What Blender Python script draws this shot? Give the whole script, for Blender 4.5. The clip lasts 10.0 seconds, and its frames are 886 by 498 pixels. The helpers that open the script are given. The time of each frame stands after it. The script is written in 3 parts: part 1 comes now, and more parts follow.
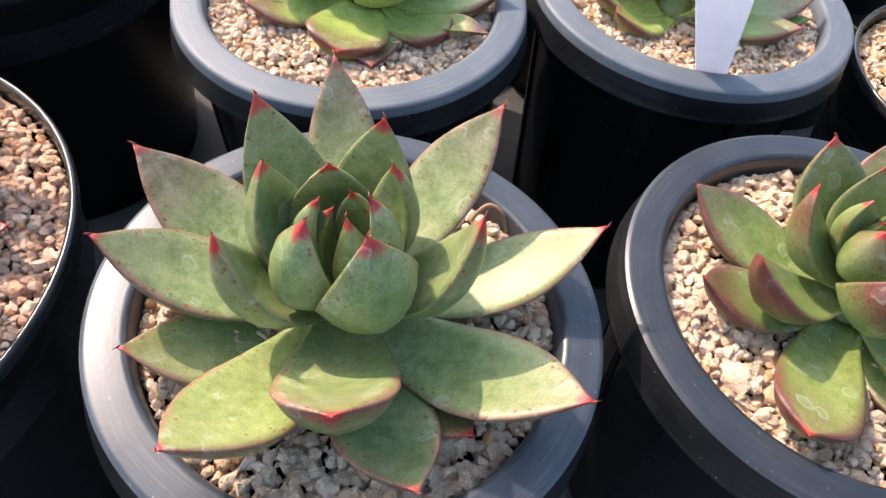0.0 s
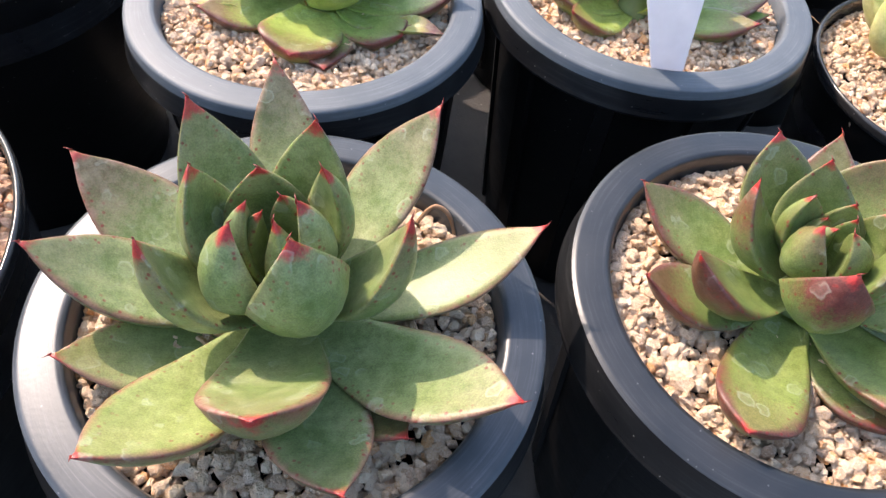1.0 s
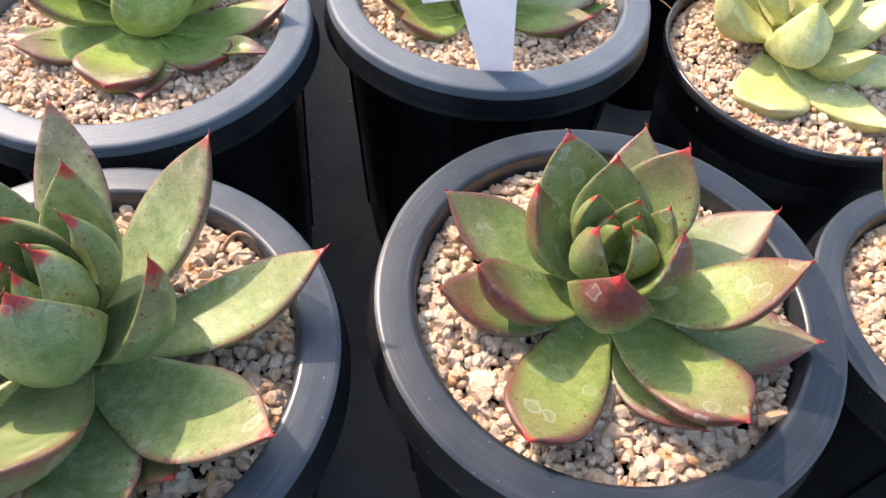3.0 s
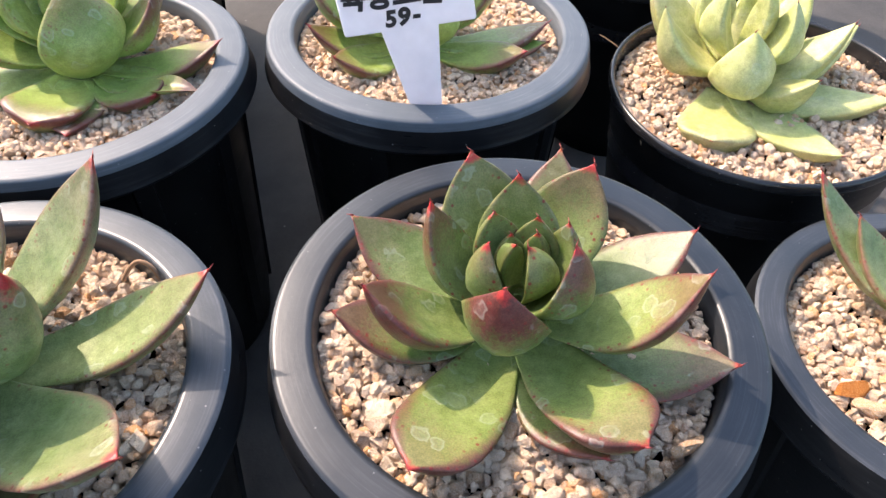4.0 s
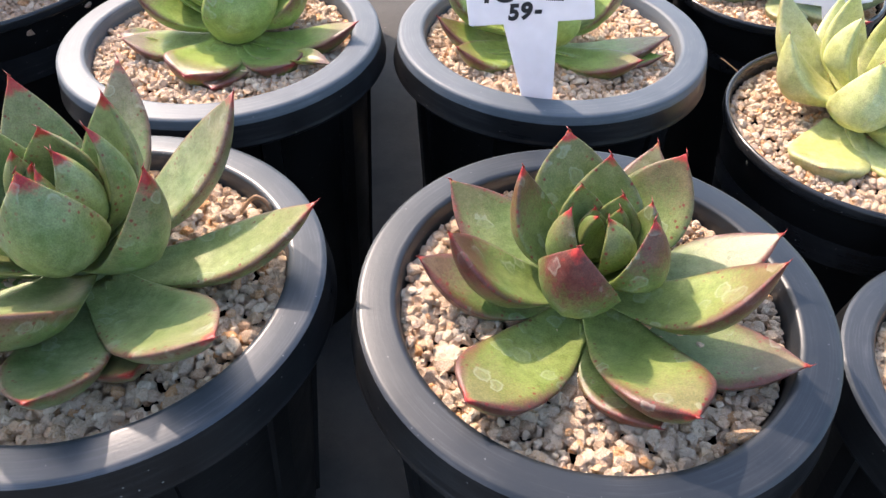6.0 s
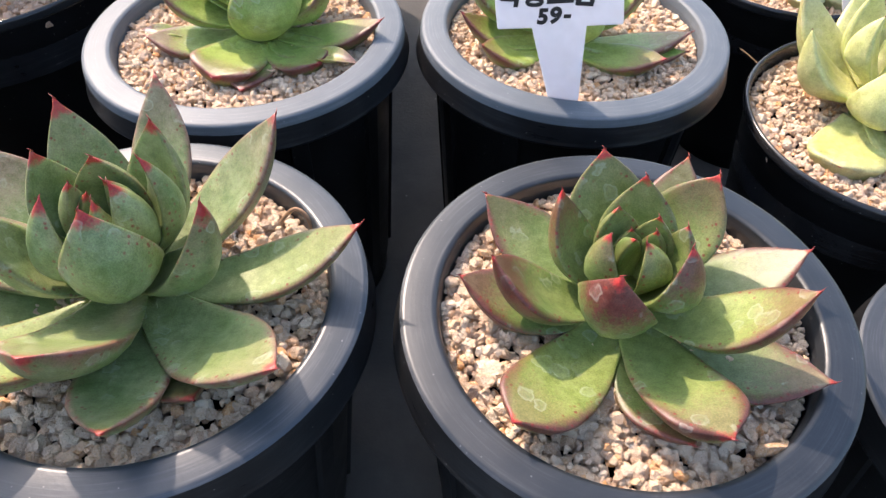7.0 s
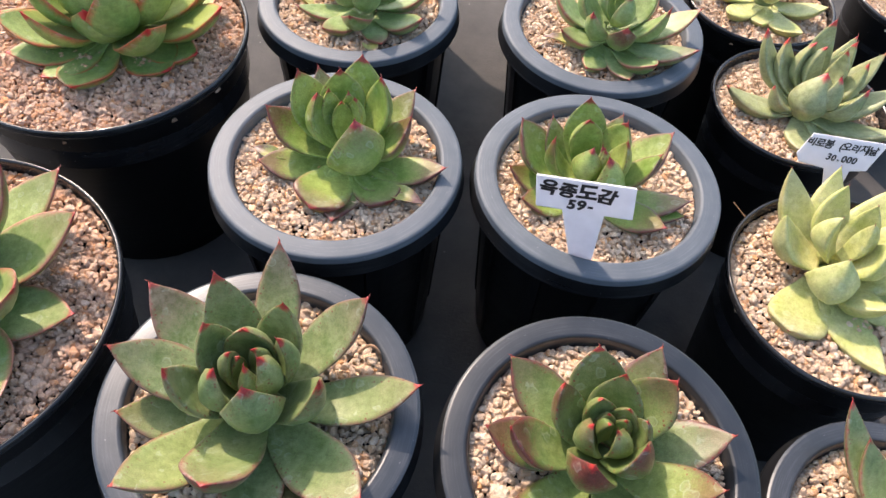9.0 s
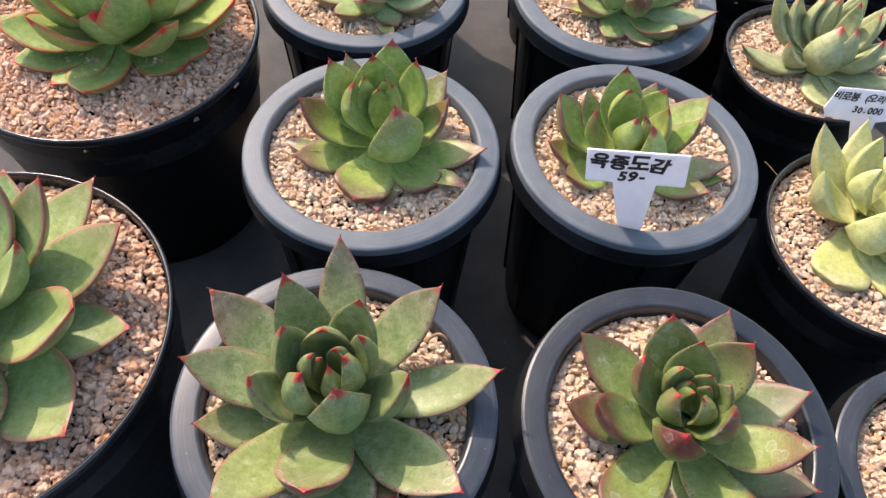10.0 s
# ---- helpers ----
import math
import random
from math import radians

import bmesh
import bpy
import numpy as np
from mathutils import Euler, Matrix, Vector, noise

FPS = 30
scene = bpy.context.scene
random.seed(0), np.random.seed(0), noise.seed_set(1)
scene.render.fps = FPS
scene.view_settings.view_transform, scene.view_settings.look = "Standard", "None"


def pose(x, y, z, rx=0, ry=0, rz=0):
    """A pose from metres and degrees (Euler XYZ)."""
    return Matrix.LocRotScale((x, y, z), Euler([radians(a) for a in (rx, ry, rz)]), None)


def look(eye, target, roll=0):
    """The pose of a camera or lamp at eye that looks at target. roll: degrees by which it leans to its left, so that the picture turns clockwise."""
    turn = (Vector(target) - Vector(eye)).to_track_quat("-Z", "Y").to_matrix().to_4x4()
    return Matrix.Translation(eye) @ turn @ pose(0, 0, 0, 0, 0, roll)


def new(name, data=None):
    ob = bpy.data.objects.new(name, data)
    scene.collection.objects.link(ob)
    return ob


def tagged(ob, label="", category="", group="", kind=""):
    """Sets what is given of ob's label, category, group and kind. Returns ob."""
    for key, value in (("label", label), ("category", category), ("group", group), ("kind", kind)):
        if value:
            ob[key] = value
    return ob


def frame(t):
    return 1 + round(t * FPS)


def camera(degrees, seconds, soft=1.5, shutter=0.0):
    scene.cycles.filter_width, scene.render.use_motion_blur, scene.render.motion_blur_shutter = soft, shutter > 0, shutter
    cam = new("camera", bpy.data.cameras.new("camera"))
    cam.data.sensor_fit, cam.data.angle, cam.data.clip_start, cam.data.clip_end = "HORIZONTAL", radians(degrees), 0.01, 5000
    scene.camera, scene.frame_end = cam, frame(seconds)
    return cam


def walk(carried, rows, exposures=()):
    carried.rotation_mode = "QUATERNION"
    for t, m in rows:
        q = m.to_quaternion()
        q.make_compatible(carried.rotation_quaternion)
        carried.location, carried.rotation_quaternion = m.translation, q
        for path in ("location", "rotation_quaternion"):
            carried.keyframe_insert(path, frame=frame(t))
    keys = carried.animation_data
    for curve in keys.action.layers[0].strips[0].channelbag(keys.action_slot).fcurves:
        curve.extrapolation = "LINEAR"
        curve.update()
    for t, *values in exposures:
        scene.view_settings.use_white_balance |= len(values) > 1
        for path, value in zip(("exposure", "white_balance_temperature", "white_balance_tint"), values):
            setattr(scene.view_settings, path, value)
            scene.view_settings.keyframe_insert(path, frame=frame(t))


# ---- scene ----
cam = camera(62.38, 10.0, soft=1.5, shutter=0.0)
# seconds, eye, target, roll in degrees
PATH = [
    (0, (0.00294, -0.0004, 0.28123), (0.0198, 0.18439, 0.0455), 6.83),
    (0.5, (0.00724, -0.0005, 0.28015), (0.02473, 0.18481, 0.04488), 6.93),
    (1, (0.01696, -9e-05, 0.28147), (0.03391, 0.18541, 0.0463), 5.95),
    (1.5, (0.02645, 0.00064, 0.28309), (0.04497, 0.18613, 0.04803), 5.05),
    (2, (0.03712, 0.00411, 0.28399), (0.05652, 0.18694, 0.04693), 4.02),
    (2.5, (0.04799, 0.00513, 0.2853), (0.06882, 0.18871, 0.04895), 3.31),
    (3, (0.0644, 0.00369, 0.28637), (0.08707, 0.18699, 0.04996), 2.70),
    (3.2, (0.07278, 0.00471, 0.28638), (0.09169, 0.18558, 0.04779), 1.66),
    (4.3, (0.09581, -0.00814, 0.26453), (0.11113, 0.20552, 0.0545), -0.32),
    (4.5, (0.09541, -0.01136, 0.25979), (0.11041, 0.20385, 0.05132), 0.38),
    (5, (0.09633, -0.01638, 0.2607), (0.10041, 0.20026, 0.05321), -0.11),
    (5.5, (0.09967, -0.02441, 0.26681), (0.07369, 0.19094, 0.05958), -0.47),
    (6.8, (0.09291, -0.02387, 0.27711), (0.06403, 0.18828, 0.06697), -0.57),
    (7, (0.08647, -0.01747, 0.28635), (0.06247, 0.18284, 0.06432), -0.30),
    (7.5, (0.07268, -0.00992, 0.31951), (0.054, 0.16734, 0.0782), 1.52),
    (8, (0.06785, -0.00623, 0.36325), (0.05516, 0.15892, 0.11312), 2.02),
    (8.5, (0.07048, -0.00711, 0.38734), (0.04318, 0.16928, 0.14622), 5.63),
    (9, (0.07056, -0.00531, 0.39608), (0.04508, 0.16979, 0.15383), 4.99),
    (9.5, (0.05386, -0.00536, 0.39391), (0.0341, 0.16783, 0.14975), 5.56),
    (10, (0.03299, -0.00716, 0.39363), (0.02273, 0.16254, 0.14645), 4.41),
]
walk(cam, [(t, look(eye, target, roll)) for t, eye, target, roll in PATH], [(0.0, 1.76), (7.5, 1.73), (8.6, 1.50), (10.0, 1.38)])

# ---- light ----
SUN_TRAVEL = -46.0      # the way the sunlight travels over the ground, degrees from +x
SUN_HEIGHT = 44.0
world = bpy.data.worlds.new("sky")
scene.world = world
world.use_nodes = True
wt = world.node_tree
sky = wt.nodes.new("ShaderNodeTexSky")
sky.sky_type, sky.sun_disc = "NISHITA", False
sky.sun_elevation = radians(SUN_HEIGHT)
sky.sun_rotation = radians(90 - (SUN_TRAVEL + 180))
sky.air_density, sky.dust_density = 1.0, 2.5
wt.links.new(sky.outputs[0], wt.nodes["Background"].inputs[0])
wt.nodes["Background"].inputs[1].default_value = 0.15
lamp = bpy.data.lights.new("sun", "SUN")
lamp.energy, lamp.angle, lamp.color = 2.2, radians(0.8), (1.0, 0.805, 0.69)
sun = new("sun", lamp)
ha, he = radians(SUN_TRAVEL), radians(SUN_HEIGHT)
sun.matrix_world = look((0, 0, 3), Vector((0, 0, 3)) + Vector((math.cos(ha) * math.cos(he), math.sin(ha) * math.cos(he), -math.sin(he))))


# ---- materials ----
def material(name):
    m = bpy.data.materials.new(name)
    m.use_nodes = True
    return m, m.node_tree.nodes, m.node_tree.links, m.node_tree.nodes["Principled BSDF"]


def node(nodes, kind, **values):
    n = nodes.new("ShaderNode" + kind)
    for key, v in values.items():
        n.inputs[key.replace("_", " ")].default_value = v
    return n


def ramp(nodes, links, source, *stops):
    n = nodes.new("ShaderNodeValToRGB")
    el = n.color_ramp.elements
    while len(el) < len(stops):
        el.new(0.5)
    for e, (p, c) in zip(el, stops):
        e.position, e.color = p, (*c, 1) if len(c) == 3 else c
    links.new(source, n.inputs[0])
    return n.outputs[0]


def grey(v):
    return (v, v, v)


def mixed(nodes, links, fac, a, b, mode="MIX"):
    n = nodes.new("ShaderNodeMix")
    n.data_type, n.blend_type = "RGBA", mode
    for s, v in ((0, fac), (6, a), (7, b)):
        if isinstance(v, (int, float)):
            n.inputs[s].default_value = v
        elif isinstance(v, tuple):
            n.inputs[s].default_value = (*v, 1)
        else:
            links.new(v, n.inputs[s])
    return n.outputs[2]


def calc(nodes, links, op, a, b=0.0, c=0.0, clamp=False):
    n = nodes.new("ShaderNodeMath")
    n.operation, n.use_clamp = op, clamp
    for s, v in enumerate((a, b, c)):
        if isinstance(v, (int, float)):
            n.inputs[s].default_value = v
        else:
            links.new(v, n.inputs[s])
    return n.outputs[0]


def coords(nodes, links, scale=(1, 1, 1), kind="Object"):
    c = nodes.new("ShaderNodeTexCoord")
    mp = nodes.new("ShaderNodeMapping")
    mp.inputs["Scale"].default_value = scale
    links.new(c.outputs[kind], mp.inputs[0])
    return mp.outputs[0]


def bumped(nodes, links, shader, height, strength, distance, after=None):
    b = node(nodes, "Bump", Strength=strength, Distance=distance)
    links.new(height, b.inputs["Height"])
    if after is not None:
        links.new(after, b.inputs["Normal"])
    links.new(b.outputs[0], shader.inputs["Normal"])
    return b.outputs[0]


def plastic(name, base, rough, dust=(0.2, 0.2, 0.2), dusting=0.3, scratch=0.3, shine=0.5):
    m, N, L, s = material(name)
    co = coords(N, L)
    big = node(N, "TexNoise", Scale=38.0, Detail=5.0, Roughness=0.62)
    fine = node(N, "TexNoise", Scale=900.0, Detail=3.0)
    L.new(co, big.inputs[0]), L.new(co, fine.inputs[0])
    # turning marks run round the pot
    sep = N.new("ShaderNodeSeparateXYZ")
    L.new(co, sep.inputs[0])
    radius = calc(N, L, "SQRT", calc(N, L, "ADD", calc(N, L, "POWER", calc(N, L, "ABSOLUTE", sep.outputs[0]), 2.0), calc(N, L, "POWER", calc(N, L, "ABSOLUTE", sep.outputs[1]), 2.0)))
    angle = calc(N, L, "ARCTAN2", sep.outputs[1], sep.outputs[0])
    ring = N.new("ShaderNodeCombineXYZ")
    L.new(calc(N, L, "MULTIPLY", radius, 1500.0), ring.inputs[0])
    L.new(calc(N, L, "MULTIPLY", angle, 2.2), ring.inputs[1])
    L.new(calc(N, L, "MULTIPLY", sep.outputs[2], 700.0), ring.inputs[2])
    streak = node(N, "TexNoise", Scale=1.0, Detail=4.0, Roughness=0.7)
    L.new(ring.outputs[0], streak.inputs[0])
    fac = calc(N, L, "MULTIPLY", ramp(N, L, big.outputs[0], (0.38, grey(0)), (0.72, grey(1))), dusting)
    col = mixed(N, L, fac, base, dust)
    marks = calc(N, L, "MULTIPLY", ramp(N, L, streak.outputs[0], (0.5, grey(0)), (0.72, grey(1))), ramp(N, L, big.outputs[0], (0.35, grey(0.15)), (0.65, grey(1))))
    col = mixed(N, L, calc(N, L, "MULTIPLY", marks, scratch), col, tuple(1.5 * v for v in dust))
    speck = node(N, "TexVoronoi", Scale=260.0)
    L.new(co, speck.inputs[0])
    col = mixed(N, L, calc(N, L, "MULTIPLY", ramp(N, L, speck.outputs["Distance"], (0.03, grey(1)), (0.07, grey(0))), 0.5), col, (0.45, 0.43, 0.4))
    info = N.new("ShaderNodeObjectInfo")
    col = mixed(N, L, 1.0, col, info.outputs["Color"], "MULTIPLY")
    L.new(col, s.inputs["Base Color"])
    r = calc(N, L, "MULTIPLY_ADD", big.outputs[0], 0.25, calc(N, L, "MULTIPLY_ADD", streak.outputs[0], 0.2, rough - 0.22))
    L.new(r, s.inputs["Roughness"])
    s.inputs["Specular IOR Level"].default_value = shine
    h = calc(N, L, "MULTIPLY_ADD", streak.outputs[0], 0.3, calc(N, L, "MULTIPLY", fine.outputs[0], 0.5))
    bumped(N, L, s, h, 0.15, 0.0004)
    return m


GREY_RIM = plastic("grey_plastic", (0.100, 0.118, 0.128), 0.52, (0.215, 0.225, 0.228), 0.35, 0.45, 0.35)
DARK_RIM = plastic("dark_grey_plastic", (0.030, 0.037, 0.043), 0.36, (0.10, 0.105, 0.11), 0.35, 0.6, 0.5)
BLACK_BODY = plastic("black_plastic", (0.005, 0.005, 0.0055), 0.36, (0.030, 0.030, 0.030), 0.2, 0.12, 0.22)
BLACK_LIP = plastic("satin_black_plastic", (0.008, 0.0085, 0.0095), 0.33, (0.05, 0.05, 0.05), 0.2, 0.35, 0.3)
BLACK_RIM = plastic("glossy_black_plastic", (0.014, 0.014, 0.015), 0.2, (0.06, 0.06, 0.06), 0.25, 0.2)


def ground_material():
    m, N, L, s = material("dusty_ground_cloth")
    co = coords(N, L)
    a = node(N, "TexNoise", Scale=14.0, Detail=6.0, Roughness=0.65)
    b = node(N, "TexNoise", Scale=420.0, Detail=4.0, Roughness=0.7)
    p = node(N, "TexVoronoi", Scale=70.0)
    for n in (a, b, p):
        L.new(co, n.inputs[0])
    col = ramp(N, L, a.outputs[0], (0.3, (0.026, 0.025, 0.024)), (0.7, (0.075, 0.068, 0.060)))
    col = mixed(N, L, calc(N, L, "MULTIPLY", ramp(N, L, b.outputs[0], (0.62, grey(0)), (0.75, grey(1))), 0.25), col, (0.13, 0.12, 0.11))
    col = mixed(N, L, calc(N, L, "MULTIPLY", ramp(N, L, p.outputs["Distance"], (0.02, grey(1)), (0.06, grey(0))), 0.5), col, (0.4, 0.38, 0.34))
    L.new(col, s.inputs["Base Color"])
    s.inputs["Roughness"].default_value = 0.85
    bumped(N, L, s, b.outputs[0], 0.4, 0.0008)
    return m


def gravel_material():
    m, N, L, s = material("pumice_and_clay_gravel")
    geo = N.new("ShaderNodeNewGeometry")
    rnd = geo.outputs["Random Per Island"]
    col = ramp(N, L, rnd, (0.0, (0.80, 0.74, 0.66)), (0.14, (0.60, 0.48, 0.40)), (0.28, (0.74, 0.64, 0.54)),
               (0.42, (0.50, 0.40, 0.345)), (0.55, (0.72, 0.56, 0.41)), (0.66, (0.82, 0.77, 0.70)), (0.78, (0.55, 0.44, 0.38)),
               (0.88, (0.70, 0.41, 0.20)), (0.94, (0.38, 0.30, 0.25)), (1.0, (0.86, 0.83, 0.78)))
    co = coords(N, L)
    a = node(N, "TexNoise", Scale=520.0, Detail=5.0, Roughness=0.7)
    b = node(N, "TexNoise", Scale=2300.0, Detail=4.0, Roughness=0.7)
    p = node(N, "TexVoronoi", Scale=1500.0)
    for n in (a, b, p):
        L.new(co, n.inputs[0])
    col = mixed(N, L, ramp(N, L, a.outputs[0], (0.50, grey(0)), (0.74, grey(0.55))), col, (0.66, 0.45, 0.27))
    col = mixed(N, L, ramp(N, L, b.outputs[0], (0.46, grey(0)), (0.72, grey(0.55))), col, (0.86, 0.83, 0.78))
    col = mixed(N, L, ramp(N, L, p.outputs["Distance"], (0.05, grey(0.8)), (0.19, grey(0))), col, (0.22, 0.15, 0.10))
    info = N.new("ShaderNodeObjectInfo")
    col = mixed(N, L, 1.0, col, info.outputs["Color"], "MULTIPLY")
    L.new(col, s.inputs["Base Color"])
    s.inputs["Roughness"].default_value = 0.9
    s.inputs["Specular IOR Level"].default_value = 0.2
    h = calc(N, L, "ADD", calc(N, L, "MULTIPLY", a.outputs[0], 1.2), b.outputs[0])
    bumped(N, L, s, h, 0.9, 0.0011)
    return m


def leaf_material(name, green, pale, edge, tip, edge_amount=0.8, tip_start=0.86, bloom=0.25, freckle=0.85, margin_start=0.72):
    """Leaf coordinates: u runs across (0..1, 0.5 at the midrib), v along to the tip. The object's colour gives r: red blush of the
    outer half, g: yellow tint, b: grey bloom."""
    m, N, L, s = material(name)
    uv = N.new("ShaderNodeUVMap")
    uv.uv_map = "leaf"
    sep = N.new("ShaderNodeSeparateXYZ")
    L.new(uv.outputs[0], sep.inputs[0])
    u, v = sep.outputs[0], sep.outputs[1]
    info = N.new("ShaderNodeObjectInfo")
    tint = N.new("ShaderNodeSeparateColor")
    L.new(info.outputs["Color"], tint.inputs[0])
    co = coords(N, L)
    off = N.new("ShaderNodeVectorMath")
    off.operation = "ADD"
    L.new(co, off.inputs[0]), L.new(info.outputs["Random"], off.inputs[1])
    place = off.outputs[0]
    big = node(N, "TexNoise", Scale=75.0, Detail=4.0, Roughness=0.6)
    mid = node(N, "TexNoise", Scale=330.0, Detail=4.0, Roughness=0.65)
    fine = node(N, "TexNoise", Scale=2600.0, Detail=2.0)
    for n in (big, mid, fine):
        L.new(place, n.inputs[0])
    across = calc(N, L, "ABSOLUTE", calc(N, L, "MULTIPLY_ADD", u, 2.0, -1.0))
    col = mixed(N, L, ramp(N, L, big.outputs[0], (0.33, grey(0)), (0.68, grey(1))), green, pale)
    col = mixed(N, L, calc(N, L, "MULTIPLY", tint.outputs[1], 0.85), col, (0.36, 0.40, 0.09))
    base = ramp(N, L, v, (0.0, grey(1)), (0.32, grey(0)))
    col = mixed(N, L, calc(N, L, "MULTIPLY", base, 0.35), col, tuple(min(1, 1.35 * c) for c in pale))
    # red margin, widening to the tip
    wob = calc(N, L, "MULTIPLY_ADD", mid.outputs[0], 0.26, -0.13)
    reach = calc(N, L, "ADD", calc(N, L, "MULTIPLY_ADD", v, 0.34, calc(N, L, "MULTIPLY", across, 0.62)), wob)
    margin = ramp(N, L, reach, (margin_start, grey(0)), (margin_start + 0.19, grey(1)))
    rim = calc(N, L, "MULTIPLY", ramp(N, L, calc(N, L, "ADD", across, wob), (0.84, grey(0)), (0.97, grey(1))), ramp(N, L, v, (0.22, grey(0)), (0.55, grey(0.9))))
    margin = calc(N, L, "MAXIMUM", margin, rim)
    slim = calc(N, L, "MULTIPLY_ADD", info.outputs["Alpha"], -0.7, 1.0)
    col = mixed(N, L, calc(N, L, "MULTIPLY", calc(N, L, "MULTIPLY", margin, slim), edge_amount), col, edge)
    # blush over the outer half
    mottle = node(N, "TexNoise", Scale=1100.0, Detail=3.0, Roughness=0.7)
    L.new(place, mottle.inputs[0])
    blush = calc(N, L, "ADD", v, calc(N, L, "MULTIPLY_ADD", mid.outputs[0], 0.42, calc(N, L, "MULTIPLY_ADD", mottle.outputs[0], 0.36, -0.39)))
    blush = calc(N, L, "MULTIPLY", ramp(N, L, calc(N, L, "ADD", blush, calc(N, L, "MULTIPLY", tint.outputs[0], 0.14)), (0.66, grey(0)), (0.90, grey(1))), tint.outputs[0])
    col = mixed(N, L, blush, col, (0.112, 0.022, 0.017))
    # a dull purple-brown wash towards the tip of old leaves
    wash = calc(N, L, "MULTIPLY", ramp(N, L, calc(N, L, "ADD", v, calc(N, L, "MULTIPLY_ADD", big.outputs[0], 0.5, -0.25)), (0.45, grey(0)), (1.0, grey(1))), calc(N, L, "MULTIPLY_ADD", tint.outputs[2], 0.75, 0.05), clamp=True)
    col = mixed(N, L, wash, col, (0.20, 0.125, 0.105))
    # freckles
    vor = node(N, "TexVoronoi", Scale=520.0)
    L.new(place, vor.inputs[0])
    dots = ramp(N, L, vor.outputs["Distance"], (0.14, grey(1)), (0.28, grey(0)))
    where = calc(N, L, "MULTIPLY", ramp(N, L, calc(N, L, "ADD", reach, calc(N, L, "MULTIPLY", big.outputs[0], 0.5)), (0.74, grey(0)), (0.98, grey(1))), freckle)
    col = mixed(N, L, calc(N, L, "MULTIPLY", dots, where), col, (0.17, 0.016, 0.012))
    # red tip
    tipf = ramp(N, L, calc(N, L, "ADD", calc(N, L, "ADD", v, calc(N, L, "MULTIPLY", wob, 0.6)), calc(N, L, "MULTIPLY", info.outputs["Alpha"], 0.04)), (tip_start + 0.055, grey(0)), (min(0.998, tip_start + 0.10), grey(1)))
    col = mixed(N, L, tipf, col, tip)
    # dried water marks and waxy bloom
    spot = node(N, "TexVoronoi", Scale=150.0, Randomness=1.0)
    warp = node(N, "TexNoise", Scale=300.0, Detail=2.0)
    L.new(place, warp.inputs[0])
    wv = N.new("ShaderNodeVectorMath")
    wv.operation = "MULTIPLY_ADD"
    L.new(warp.outputs[1], wv.inputs[0])
    wv.inputs[1].default_value = (0.004, 0.004, 0.004)
    L.new(place, wv.inputs[2])
    L.new(wv.outputs[0], spot.inputs[0])
    ring = ramp(N, L, spot.outputs["Distance"], (0.0, grey(0.35)), (0.2, grey(0.25)), (0.30, grey(1)), (0.345, grey(0)))
    some = node(N, "TexNoise", Scale=110.0, Detail=1.0)
    L.new(place, some.inputs[0])
    ring = calc(N, L, "MULTIPLY", ring, ramp(N, L, some.outputs[0], (0.46, grey(0)), (0.58, grey(1))))
    stipple = ramp(N, L, fine.outputs[0], (0.35, grey(0.82)), (0.65, grey(1.14)))
    col = mixed(N, L, 1.0, col, stipple, "MULTIPLY")
    patch = ramp(N, L, mid.outputs[0], (0.33, grey(0.82)), (0.68, grey(1.16)))
    col = mixed(N, L, 1.0, col, patch, "MULTIPLY")
    col = mixed(N, L, calc(N, L, "MULTIPLY", ring, 0.20), col, (0.58, 0.63, 0.52))
    dust = calc(N, L, "MULTIPLY", ramp(N, L, mid.outputs[0], (0.4, grey(0)), (0.7, grey(1))), calc(N, L, "MULTIPLY_ADD", tint.outputs[2], 0.55, bloom))
    col = mixed(N, L, calc(N, L, "MULTIPLY", dust, 0.34), col, (0.44, 0.46, 0.35))
    L.new(col, s.inputs["Base Color"])
    L.new(calc(N, L, "MULTIPLY_ADD", mid.outputs[0], 0.22, calc(N, L, "MULTIPLY_ADD", ring, 0.15, 0.28)), s.inputs["Roughness"])
    s.inputs["Subsurface Weight"].default_value = 0.10
    s.inputs["Subsurface Radius"].default_value = (0.6, 1.0, 0.25)
    s.inputs["Subsurface Scale"].default_value = 0.0035
    s.inputs["Specular IOR Level"].default_value = 0.36
    h = calc(N, L, "MULTIPLY_ADD", mid.outputs[0], 0.35, calc(N, L, "MULTIPLY", fine.outputs[0], 0.4))
    bumped(N, L, s, calc(N, L, "ADD", h, calc(N, L, "MULTIPLY", ring, 0.25)), 0.30, 0.0006)
    return m


LEAF_SAGE = leaf_material("sage_green_leaf", (0.112, 0.168, 0.048), (0.226, 0.262, 0.110), (0.19, 0.050, 0.040), (0.30, 0.013, 0.015), 0.85, 0.875)
LEAF_DARK = leaf_material("green_leaf_red_edges", (0.098, 0.152, 0.036), (0.192, 0.230, 0.074), (0.100, 0.022, 0.020), (0.36, 0.016, 0.016), 0.92, 0.90, 0.15, 0.95, 0.64)
LEAF_FRESH = leaf_material("fresh_green_leaf", (0.166, 0.256, 0.040), (0.322, 0.384, 0.104), (0.15, 0.038, 0.034), (0.24, 0.016, 0.02), 0.95, 0.88, 0.22, 0.6, 0.66)
LEAF_LIME = leaf_material("yellow_green_leaf", (0.38, 0.40, 0.115), (0.56, 0.54, 0.24), (0.44, 0.36, 0.14), (0.45, 0.06, 0.03), 0.35, 0.95, 0.25, 0.1)
